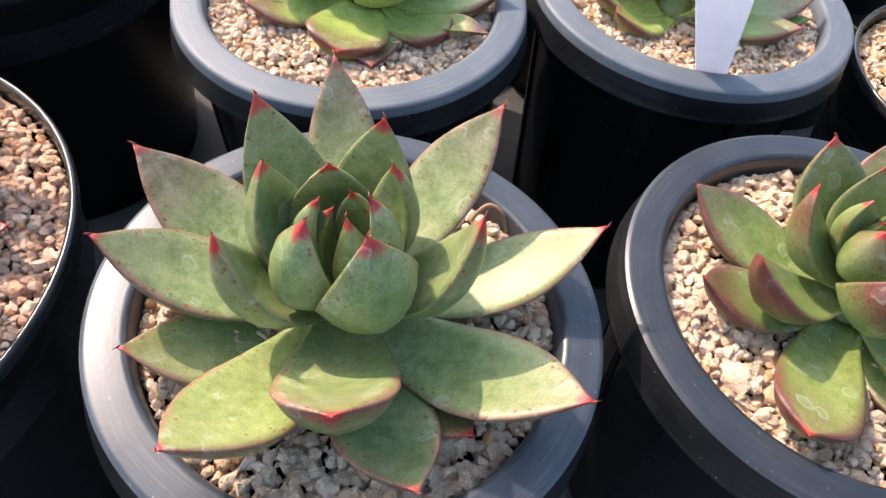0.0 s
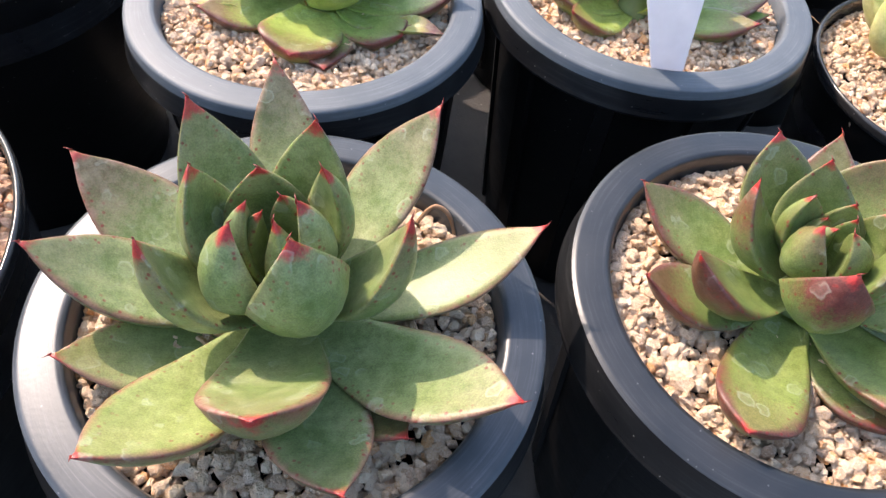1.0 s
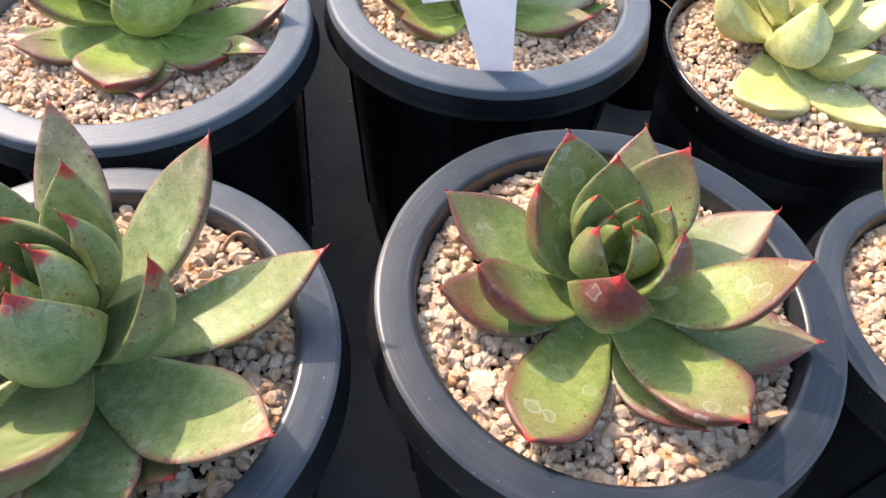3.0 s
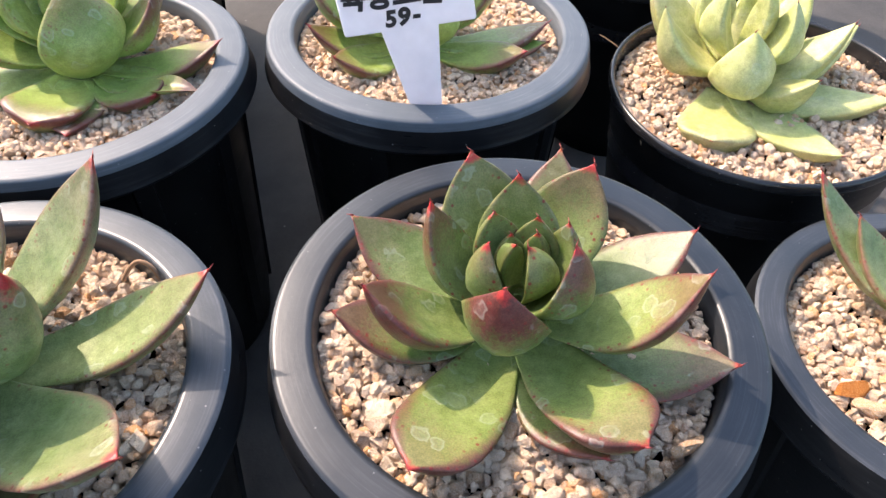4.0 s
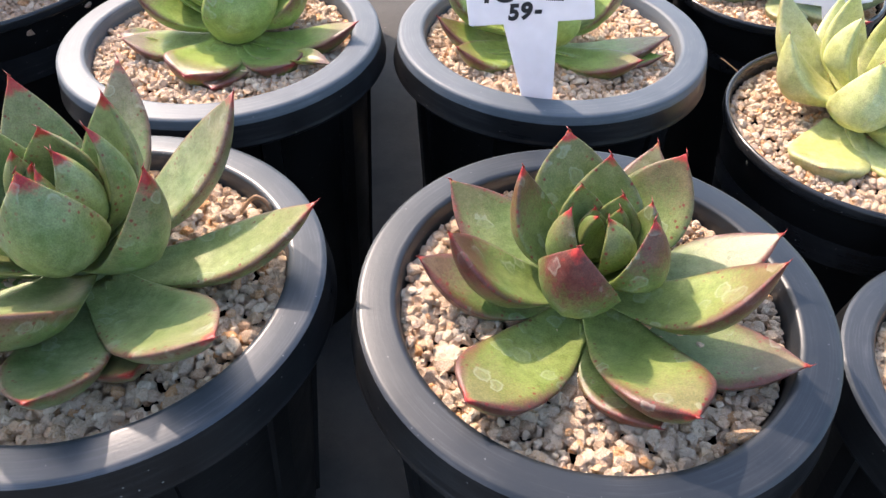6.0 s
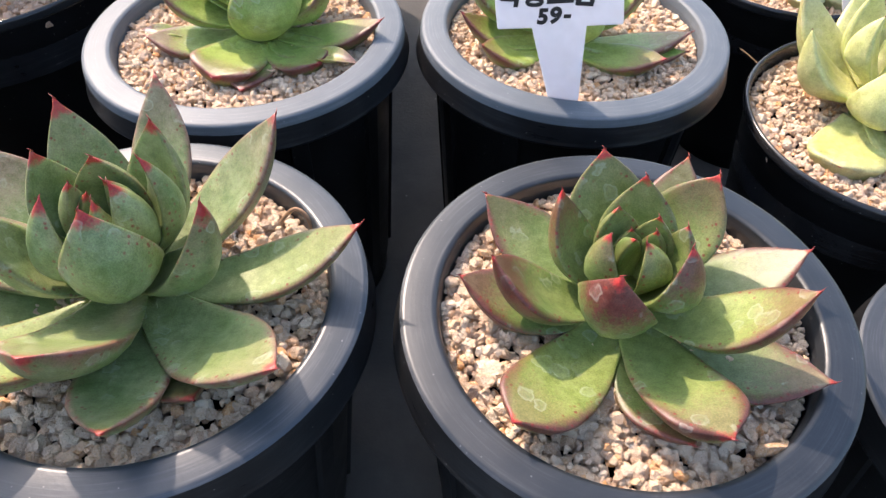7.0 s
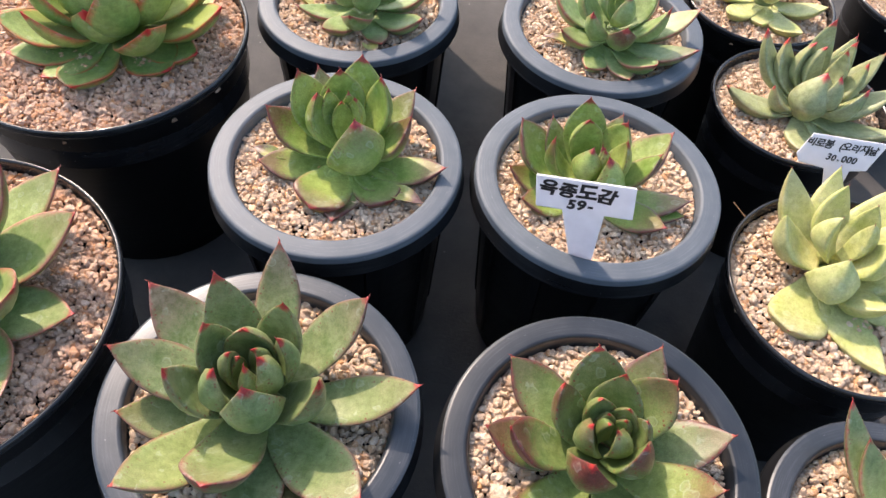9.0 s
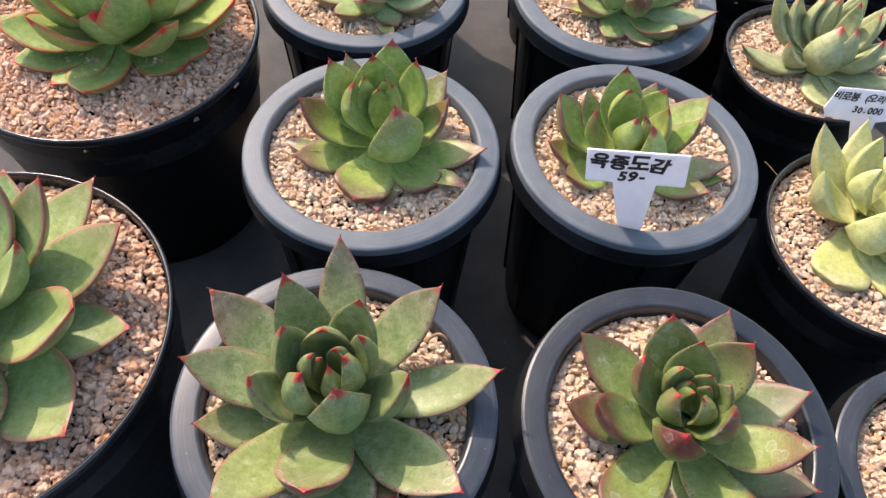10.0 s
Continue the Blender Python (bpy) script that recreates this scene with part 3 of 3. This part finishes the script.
B_LEAVES = [(145, 48.4, 16.5, 22), (-177, 44.1, 15.2, 20), (-170, 36.6, 28.2, 20), (106, 32.0, 33.7, 23), (48, 30.4, 34.5, 22), (68, 45.4, 23.4, 20),
            (17, 49.0, 17.7, 21), (-21, 39.9, 34.4, 20), (-22, 52.5, 8.0, 23), (-65, 44.8, 20.4, 22), (-124, 49.1, 14.8, 22), (-71, 42.0, 7.0, 22),
            (150, 23.3, 35.4, 17), (85, 21.4, 33.8, 21), (-112, 18.1, 36.6, 21), (-29, 11.7, 36.4, 18), (-169, 8.6, 34.6, 14), (25, 12.3, 32.6, 13),
            (119, 11.6, 32.6, 14), (62, 10.0, 31.6, 13), (-27, 1.2, 31.6, 12), (105, 7.0, 28.6, 9), (50, 6.2, 30.6, 8), (122, 2.8, 29.6, 7)]
rosette("agave_echeveria", "green rosette succulent with dark red leaf backs and red tips", 0.1199, 0.1062, 0.1265, LEAF_DARK, B_LEAVES,
        {0: (0.35, 0, 0.1), 1: (0.75, 0, 0), 2: (0.85, 0, 0), 3: (0.25, 0, 0), 4: (0.55, 0, 0), 5: (0.3, 0, 0.3), 6: (0.45, 0, 0.15), 7: (0.65, 0.3, 0), 8: (0.6, 0, 0.1),
         9: (0.45, 0.25, 0), 10: (0.4, 0.3, 0), 11: (0.7, 0, 0), 12: (0.75, 0, 0), 13: (0.2, 0, 0), 14: (1, 0, 0), 15: (0.85, 0, 0), 16: (0.4, 0, 0), 17: (0.25, 0, 0)}, 5,
        shapes={9: "blunt", 10: "blunt"}, curls={9: -0.10, 10: -0.05})
C_LEAVES = [(0, 48, 11, 19), (-85, 37, 4, 22), (-160, 42, 7, 21), (53, 42, 25, 19), (92, 35, 39, 25), (150, 31, 40, 23), (177, 39, 27, 22),
            (-34, 33, 5, 25), (-102, 34, 9, 27), (23, 31, 28, 22), (-23, 33, 3, 18), (126, 39, 30, 17), (111, 21, 42, 22), (57, 23, 42, 19),
            (174, 13, 42, 19), (-45, 10, 38, 29), (142, 12, 40, 12), (93, 9, 39, 10), (61, 7, 39, 11), (120, 5, 37, 11)]
rosette("agave_echeveria", "bright green rosette succulent with dark red leaf edges", -0.0125, 0.2237, 0.1313, LEAF_FRESH, C_LEAVES,
        {0: (0.7, 0.1, 0), 1: (0.9, 0, 0.2), 2: (0.75, 0.1, 0.2), 3: (0.3, 0, 0.6), 6: (0.8, 0, 0), 7: (0.3, 0, 0), 8: (0.55, 0.3, 0), 9: (0.75, 0, 0), 10: (0.9, 0, 0), 15: (0.45, 0.1, 0), 11: (0.3, 0, 0.7), 14: (0.3, 0, 0)}, 7, shapes={8: "blunt", 7: "blunt", 4: "broad", 5: "broad", 12: "broad", 13: "broad"}, curls={8: -0.14, 7: -0.06, 1: -0.05})
D_LEAVES = [(3, 52, 8, 18), (29, 41, 33, 25), (103, 24, 42, 21), (163, 36, 33, 24), (-176, 36, 14, 19), (-147, 32, 10, 19), (-22, 44, 8, 20),
            (-3, 51, 3, 16), (68, 34, 28, 16), (133, 30, 28, 16), (-176, 18, 37, 13), (49, 21, 38, 19), (120, 9, 43, 17), (14, 15, 38, 17),
            (17, 34, 28, 14), (-40, 10, 36, 24), (-95, 5, 38, 15), (-20, 4, 37, 11), (-31, 6, 37, 10)]
rosette("agave_echeveria", "fresh green rosette succulent with thin red leaf tips behind a tag", 0.0995, 0.2363, 0.1274, LEAF_FRESH, D_LEAVES,
        {0: (0.7, 0, 0.2), 3: (0.25, 0, 0.1), 6: (0.65, 0.3, 0), 5: (0.6, 0.2, 0), 4: (0.7, 0, 0), 1: (0.1, 0, 0.2), 10: (0.6, 0, 0), 13: (0.3, 0.2, 0), 9: (0, 0, 0.7), 8: (0, 0, 0.6)}, 9, shapes={2: "broad", 12: "broad", 11: "broad"})
E_LEAVES = [(58, 73, 25, 28), (32, 72, 30, 31), (3, 71, 9, 28), (53, 54, 47, 25), (-4, 62, 36, 33), (-33, 78, 12, 36), (-60, 68, 12, 32),
            (-90, 66, 14, 30), (-120, 66, 12, 30), (-150, 66, 14, 30), (175, 66, 14, 30), (140, 66, 16, 30), (95, 66, 18, 30),
            (75, 45, 50, 25), (25, 38, 44, 24), (-50, 42, 42, 28), (-115, 42, 40, 26), (160, 42, 40, 26), (110, 40, 46, 24), (-20, 20, 50, 20), (100, 16, 52, 18), (-140, 18, 52, 18)]
rosette("agave_echeveria", "large green rosette succulent with red-edged leaves in a black pot", -0.1643, 0.1107, 0.1259, LEAF_PINK, E_LEAVES,
        {0: (0.25, 0.3, 0), 1: (0.35, 0, 0.1), 2: (0.2, 0, 0), 4: (0.3, 0.2, 0), 3: (0.4, 0, 0), 5: (0.25, 0.1, 0), 13: (0.4, 0, 0)}, 11, base_mul=1.35)
G_LEAVES = [(-88, 54, 7, 34), (-113, 51, 3, 26), (-31, 50, 5, 32), (-14, 56, 9, 24), (-140, 58, 6, 28), (-170, 66, 10, 28), (40, 62, 14, 30), (80, 62, 14, 30),
            (120, 62, 14, 30), (155, 62, 14, 30), (-38, 54, 36, 30), (-4, 70, 35, 27), (-122, 44, 36, 34), (-75, 32, 39, 32), (-150, 58, 22, 30), (25, 64, 44, 28),
            (175, 60, 38, 28), (100, 48, 49, 30), (-50, 40, 58, 30), (-8, 44, 61, 28), (-128, 36, 58, 32), (-90, 20, 58, 38), (165, 40, 58, 30), (60, 36, 64, 28),
            (-40, 18, 70, 24), (120, 16, 72, 24), (-140, 14, 72, 22)]
rosette("agave_echeveria", "large green rosette succulent with orange-red leaf edges", -0.1654, 0.2904, 0.1255, LEAF_ORANGE, G_LEAVES, {10: (0.1, 0.4, 0), 11: (0, 0.5, 0), 12: (0, 0.3, 0), 15: (0, 0.5, 0), 19: (0, 0.4, 0)}, 13, base_mul=1.3)
F_LEAVES = [(130, 43, 37, 21), (165, 30, 31, 20), (-117, 42, 4, 28), (-68, 56, 6, 25), (-25, 58, 8, 25), (15, 56, 16, 23), (55, 50, 32, 23), (88, 50, 28, 21),
            (-55, 33, 20, 18), (-5, 40, 28, 19), (32, 36, 36, 19), (100, 24, 42, 18), (-15, 15, 38, 19), (150, 9, 40, 14), (60, 14, 44, 15), (-100, 13, 32, 24), (20, 6, 42, 11)]
rosette("agave_echeveria", "yellow-green succulent with long pointed upright leaves", 0.2225, 0.2310, 0.1085, LEAF_LIME, F_LEAVES, {2: (0, 0.3, 0.4), 0: (0, 0, 0.4)}, 15, outline="lance", thick=0.0105, shapes={2: "blunt"})
K_LEAVES = [(180, 47, 12, 18), (155, 39, 43, 17), (147, 27, 41, 17), (-174, 23, 20, 19), (-90, 36, 4, 21), (-50, 50, 6, 21), (-20, 52, 14, 19), (12, 50, 24, 18),
            (31, 39, 38, 17), (60, 40, 36, 17), (88, 26, 50, 17), (-100, 6, 37, 25), (131, 14, 44, 16), (51, 24, 43, 15), (-30, 25, 36, 17), (10, 21, 41, 14), (120, 8, 45, 12), (40, 10, 45, 12), (-60, 11, 39, 14)]
rosette("agave_echeveria", "olive-green succulent with slender red-tipped leaves", 0.2240, 0.3550, 0.1025, LEAF_OLIVE, K_LEAVES, {}, 17, outline="lance", thick=0.0090)
I_LEAVES = [(-60, 36, 6, 16), (-120, 34, 8, 18), (-160, 40, 8, 16), (-20, 40, 14, 18), (-90, 30, 20, 18), (20, 40, 20, 18), (60, 40, 24, 18), (110, 40, 24, 18), (160, 38, 22, 18),
            (-70, 18, 34, 18), (-130, 18, 34, 17), (0, 20, 36, 17), (80, 18, 38, 17), (170, 18, 36, 16), (-60, 5, 40, 11), (120, 5, 40, 11)]
rosette("agave_echeveria", "green and pink rosette succulent with withered red lower leaves", -0.0389, 0.3465, 0.1254, LEAF_PINK, I_LEAVES, {0: (0.7, 0, 0), 1: (0.5, 0, 0), 9: (0.1, 0, 0)}, 19)
J_LEAVES = [(-70, 38, 5, 17), (-110, 34, 5, 17), (-20, 50, 18, 18), (-150, 34, 16, 17), (-50, 40, 14, 20), (15, 48, 24, 18), (60, 42, 22, 18), (110, 42, 22, 18), (160, 40, 24, 18),
            (-75, 22, 27, 18), (-130, 22, 30, 17), (-15, 28, 34, 18), (40, 26, 36, 18), (100, 22, 38, 17), (170, 22, 36, 17), (-60, 8, 38, 14), (60, 6, 40, 11), (160, 6, 40, 11)]
rosette("agave_echeveria", "muted green rosette succulent with reddish leaf backs and withered leaves", 0.1045, 0.3590, 0.1262, LEAF_PINK, J_LEAVES, {0: (0.3, 0, 0.4), 9: (0.9, 0, 0), 3: (0.5, 0, 0), 2: (0.4, 0, 0.4)}, 21)
L_LEAVES = [(-95, 30, 4, 18), (-60, 44, 8, 18), (-130, 40, 8, 18), (-20, 40, 14, 17), (180, 40, 14, 17), (30, 40, 20, 17), (90, 40, 20, 17), (140, 40, 20, 17),
            (-90, 18, 30, 18), (0, 18, 32, 17), (90, 16, 34, 16), (180, 16, 34, 16)]
rosette("agave_echeveria", "lime-green rosette succulent in a black pot", 0.2064, 0.4641, 0.1016, LEAF_LIME, L_LEAVES, {}, 23)
N_LEAVES = [(122, 55, 29, 17), (-170, 22, 24, 21), (-120, 40, 12, 20), (120, 40, 22, 20), (-80, 40, 12, 20), (-40, 42, 12, 20), (0, 42, 14, 20), (40, 42, 16, 20), (80, 42, 18, 20),
            (-150, 18, 36, 18), (-60, 18, 38, 18), (30, 18, 38, 18), (100, 16, 40, 17), (160, 8, 42, 12), (-30, 8, 42, 12)]
rosette("agave_echeveria", "green succulent with upright pointed leaves in a small grey-rimmed pot", 0.2466, 0.1070, 0.1029, LEAF_SAGE, N_LEAVES, {}, 25, outline="lance")


# ---- tags, withered leaves and single stones ----
def text_mesh(words, size, thick=0.0):
    c = bpy.data.curves.new("writing", "FONT")
    c.body, c.size, c.shear, c.align_x, c.align_y, c.offset = words, size, 0.18, "CENTER", "CENTER", thick
    o = new("writing", c)
    bpy.context.view_layer.update()
    me = bpy.data.meshes.new_from_object(o.evaluated_get(bpy.context.evaluated_depsgraph_get()))
    bpy.data.objects.remove(o)
    me.materials.clear()
    me.materials.append(INK)
    return me


def plant_tag(name_label, middle, right, down, outline, lines):
    """A thin plastic tag. middle: the top edge's middle; right and down span its face; outline in metres, x right, y down."""
    right = Vector(right).normalized()
    down = (Vector(down) - right * Vector(down).dot(right)).normalized()
    out = right.cross(-down).normalized()
    tag = new("plant_tag")
    tag.matrix_world = Matrix.Translation(middle) @ Matrix((right, -down, out)).transposed().to_4x4()
    tagged(tag, name_label, "plant tag", "plant tags")
    n = len(outline)
    v = [(x, -y, z) for z in (0.0004, -0.0004) for x, y in outline]
    f = [tuple(range(n)), tuple(range(2 * n - 1, n - 1, -1))] + [(i, i + n, (i + 1) % n + n, (i + 1) % n) for i in range(n)]
    me = mesh_of("plate", v, f, TAG_WHITE, False)
    bm = bmesh.new()
    bm.from_mesh(me)
    bmesh.ops.recalc_face_normals(bm, faces=bm.faces)
    bm.to_mesh(me)
    bm.free()
    child("plate", me, tag, "white plastic stake")
    for words, x, y, size, turn, thick in lines:
        ink = random.Random(len(words))
        for i, letter in enumerate(words):              # written by hand: no two signs stand quite alike
            ob = child("writing", text_mesh(letter, size * ink.uniform(0.92, 1.1), thick), tag, "black marker handwriting")
            step = size * (0.92 if ord(letter) > 999 else 0.56)
            along = (i - (len(words) - 1) / 2) * step
            ob.matrix_local = pose(x + along, -y + along * math.tan(radians(turn)) + ink.uniform(-0.05, 0.05) * size, 0.0006, 0, 0, turn + ink.uniform(-7, 7))
    return tag


plant_tag("white plastic plant tag with black handwriting, stuck in gravel", (0.0966, 0.2028, 0.1745), (0.040, -0.0035, 0.0065), (0.0092, -0.0065, -0.0481),
          [(-0.0205, 0.0004), (-0.0200, 0), (0.0200, 0), (0.0205, 0.0004), (0.0205, 0.0165), (0.0200, 0.0170), (0.0088, 0.0170), (0.0045, 0.0520), (-0.0035, 0.0520),
           (-0.0090, 0.0170), (-0.0200, 0.0170), (-0.0205, 0.0165)],
          [("\uc721\uc885\ub3c4\uac10", -0.0035, 0.0062, 0.0088, -3, 0.00040), ("59-", -0.0015, 0.0133, 0.0072, 2, 0.00036)])
plant_tag("white plastic plant tag with handwritten name and price", (0.2260, 0.2926, 0.1454), (0.034, -0.0003, 0.0014), (-0.002, -0.014, -0.0295),
          [(-0.0175, 0), (0.0175, 0), (0.0180, 0.0006), (0.0125, 0.0150), (0.0050, 0.0165), (0.0025, 0.0370), (-0.0020, 0.0370), (-0.0070, 0.0170),
           (-0.0200, 0.0155), (-0.0222, 0.0115)],
          [("\ube44\ub85c\ubd09(\uc624\ub9ac\uc9c0\ub0a0)", -0.0005, 0.0045, 0.0046, -1, 0.00018), ("30,000", -0.0010, 0.0108, 0.0044, 0, 0.00018)])


def withered_leaf(x, y, z, az, length, width, rise, seed, label):
    rng = np.random.default_rng(seed)
    a = radians(az)
    me = leaf_mesh((0, 0, 0.001), (length * math.cos(a), length * math.sin(a), rise), width, 0.0016, -0.08, 0.7, "lance", LEAF_SHRIVELLED, -0.05, rng.normal() * 20, rng)
    ob = new("withered_leaf", me)
    ob.location = (x, y, z)
    return tagged(ob, label, "dried leaf", "withered leaves")


for x, y, z, az, ln, w, rise in ((-0.043, 0.2215, 0.1285, 168, 0.018, 0.007, 0.003), (-0.040, 0.2190, 0.1285, 195, 0.014, 0.006, 0.003),
                                 (0.010, 0.2150, 0.1285, -15, 0.018, 0.009, 0.004)):
    withered_leaf(x + 0.001, y - 0.0037, z + 0.003, az, ln, w, rise, int(x * 9999) % 97, "shrivelled red leaf lying on gravel under a rosette")
for x, y, z, az, ln, w, rise in ((0.088, 0.3500, 0.1260, 172, 0.022, 0.008, 0.003), (-0.070, 0.3420, 0.1260, 150, 0.016, 0.008, 0.004), (-0.030, 0.3200, 0.1260, -60, 0.014, 0.009, 0.003)):
    withered_leaf(x, y, z, az, ln, w, rise, int(abs(y) * 9999) % 97, "bright red withered leaf on gravel")


def pebble(x, y, z, size, colour, stretch, turn, label, seed):
    rng = np.random.default_rng(seed)
    shapes, tri = STONES[3]
    p = shapes[seed % 20] * size * 0.5 * np.array(stretch)
    me = mesh_of("pebble", p, tri.tolist(), GRAVEL, False)
    ob = new("pebble", me)
    ob.matrix_world = pose(x, y, z, rng.uniform(-15, 15), rng.uniform(-15, 15), turn)
    ob.color = (*colour, 1)
    return tagged(ob, label, "stone")


pebble(0.1540, 0.0718, 0.1275, 0.0065, (1.0, 0.97, 0.92), (1.4, 0.75, 0.7), 15, "large pale pumice stone lying on gravel", 3)
pebble(0.2118, 0.0978, 0.1030, 0.0080, (0.75, 0.42, 0.16), (1.2, 0.8, 0.7), 5, "rusty brown stone lying on gravel", 4)
pebble(0.2140, 0.0920, 0.1030, 0.0070, (1.1, 1.08, 1.02), (1.3, 0.7, 0.5), -20, "flat white stone lying on gravel", 6)
pebble(-0.0140, 0.1762, 0.1320, 0.0050, (1.1, 1.06, 1.0), (1.1, 0.9, 0.8), 30, "white pumice stone lying on gravel", 8)


def dry_root(points, radius, label):
    c = bpy.data.curves.new("root", "CURVE")
    c.dimensions, c.bevel_depth, c.bevel_resolution = "3D", radius, 2
    sp = c.splines.new("NURBS")
    sp.points.add(len(points) - 1)
    for q, p in zip(sp.points, points):
        q.co = (*p, 1)
    sp.use_endpoint_u, sp.order_u = True, 3
    o = new("root", c)
    bpy.context.view_layer.update()
    me = bpy.data.meshes.new_from_object(o.evaluated_get(bpy.context.evaluated_depsgraph_get()))
    bpy.data.objects.remove(o)
    me.materials.clear()
    me.materials.append(STEM)
    return tagged(new("dry_root", me), label, "root")


dry_root([(0.0210, 0.1265, 0.1320), (0.0240, 0.1290, 0.1365), (0.0280, 0.1285, 0.1360), (0.0305, 0.1265, 0.1325), (0.0310, 0.1245, 0.1300)], 0.0006, "dry brown curled root lying on gravel")
dry_root([(0.1880, 0.2560, 0.1110), (0.1840, 0.2600, 0.1135), (0.1790, 0.2640, 0.1150)], 0.00025, "thin dry straw over a pot rim")
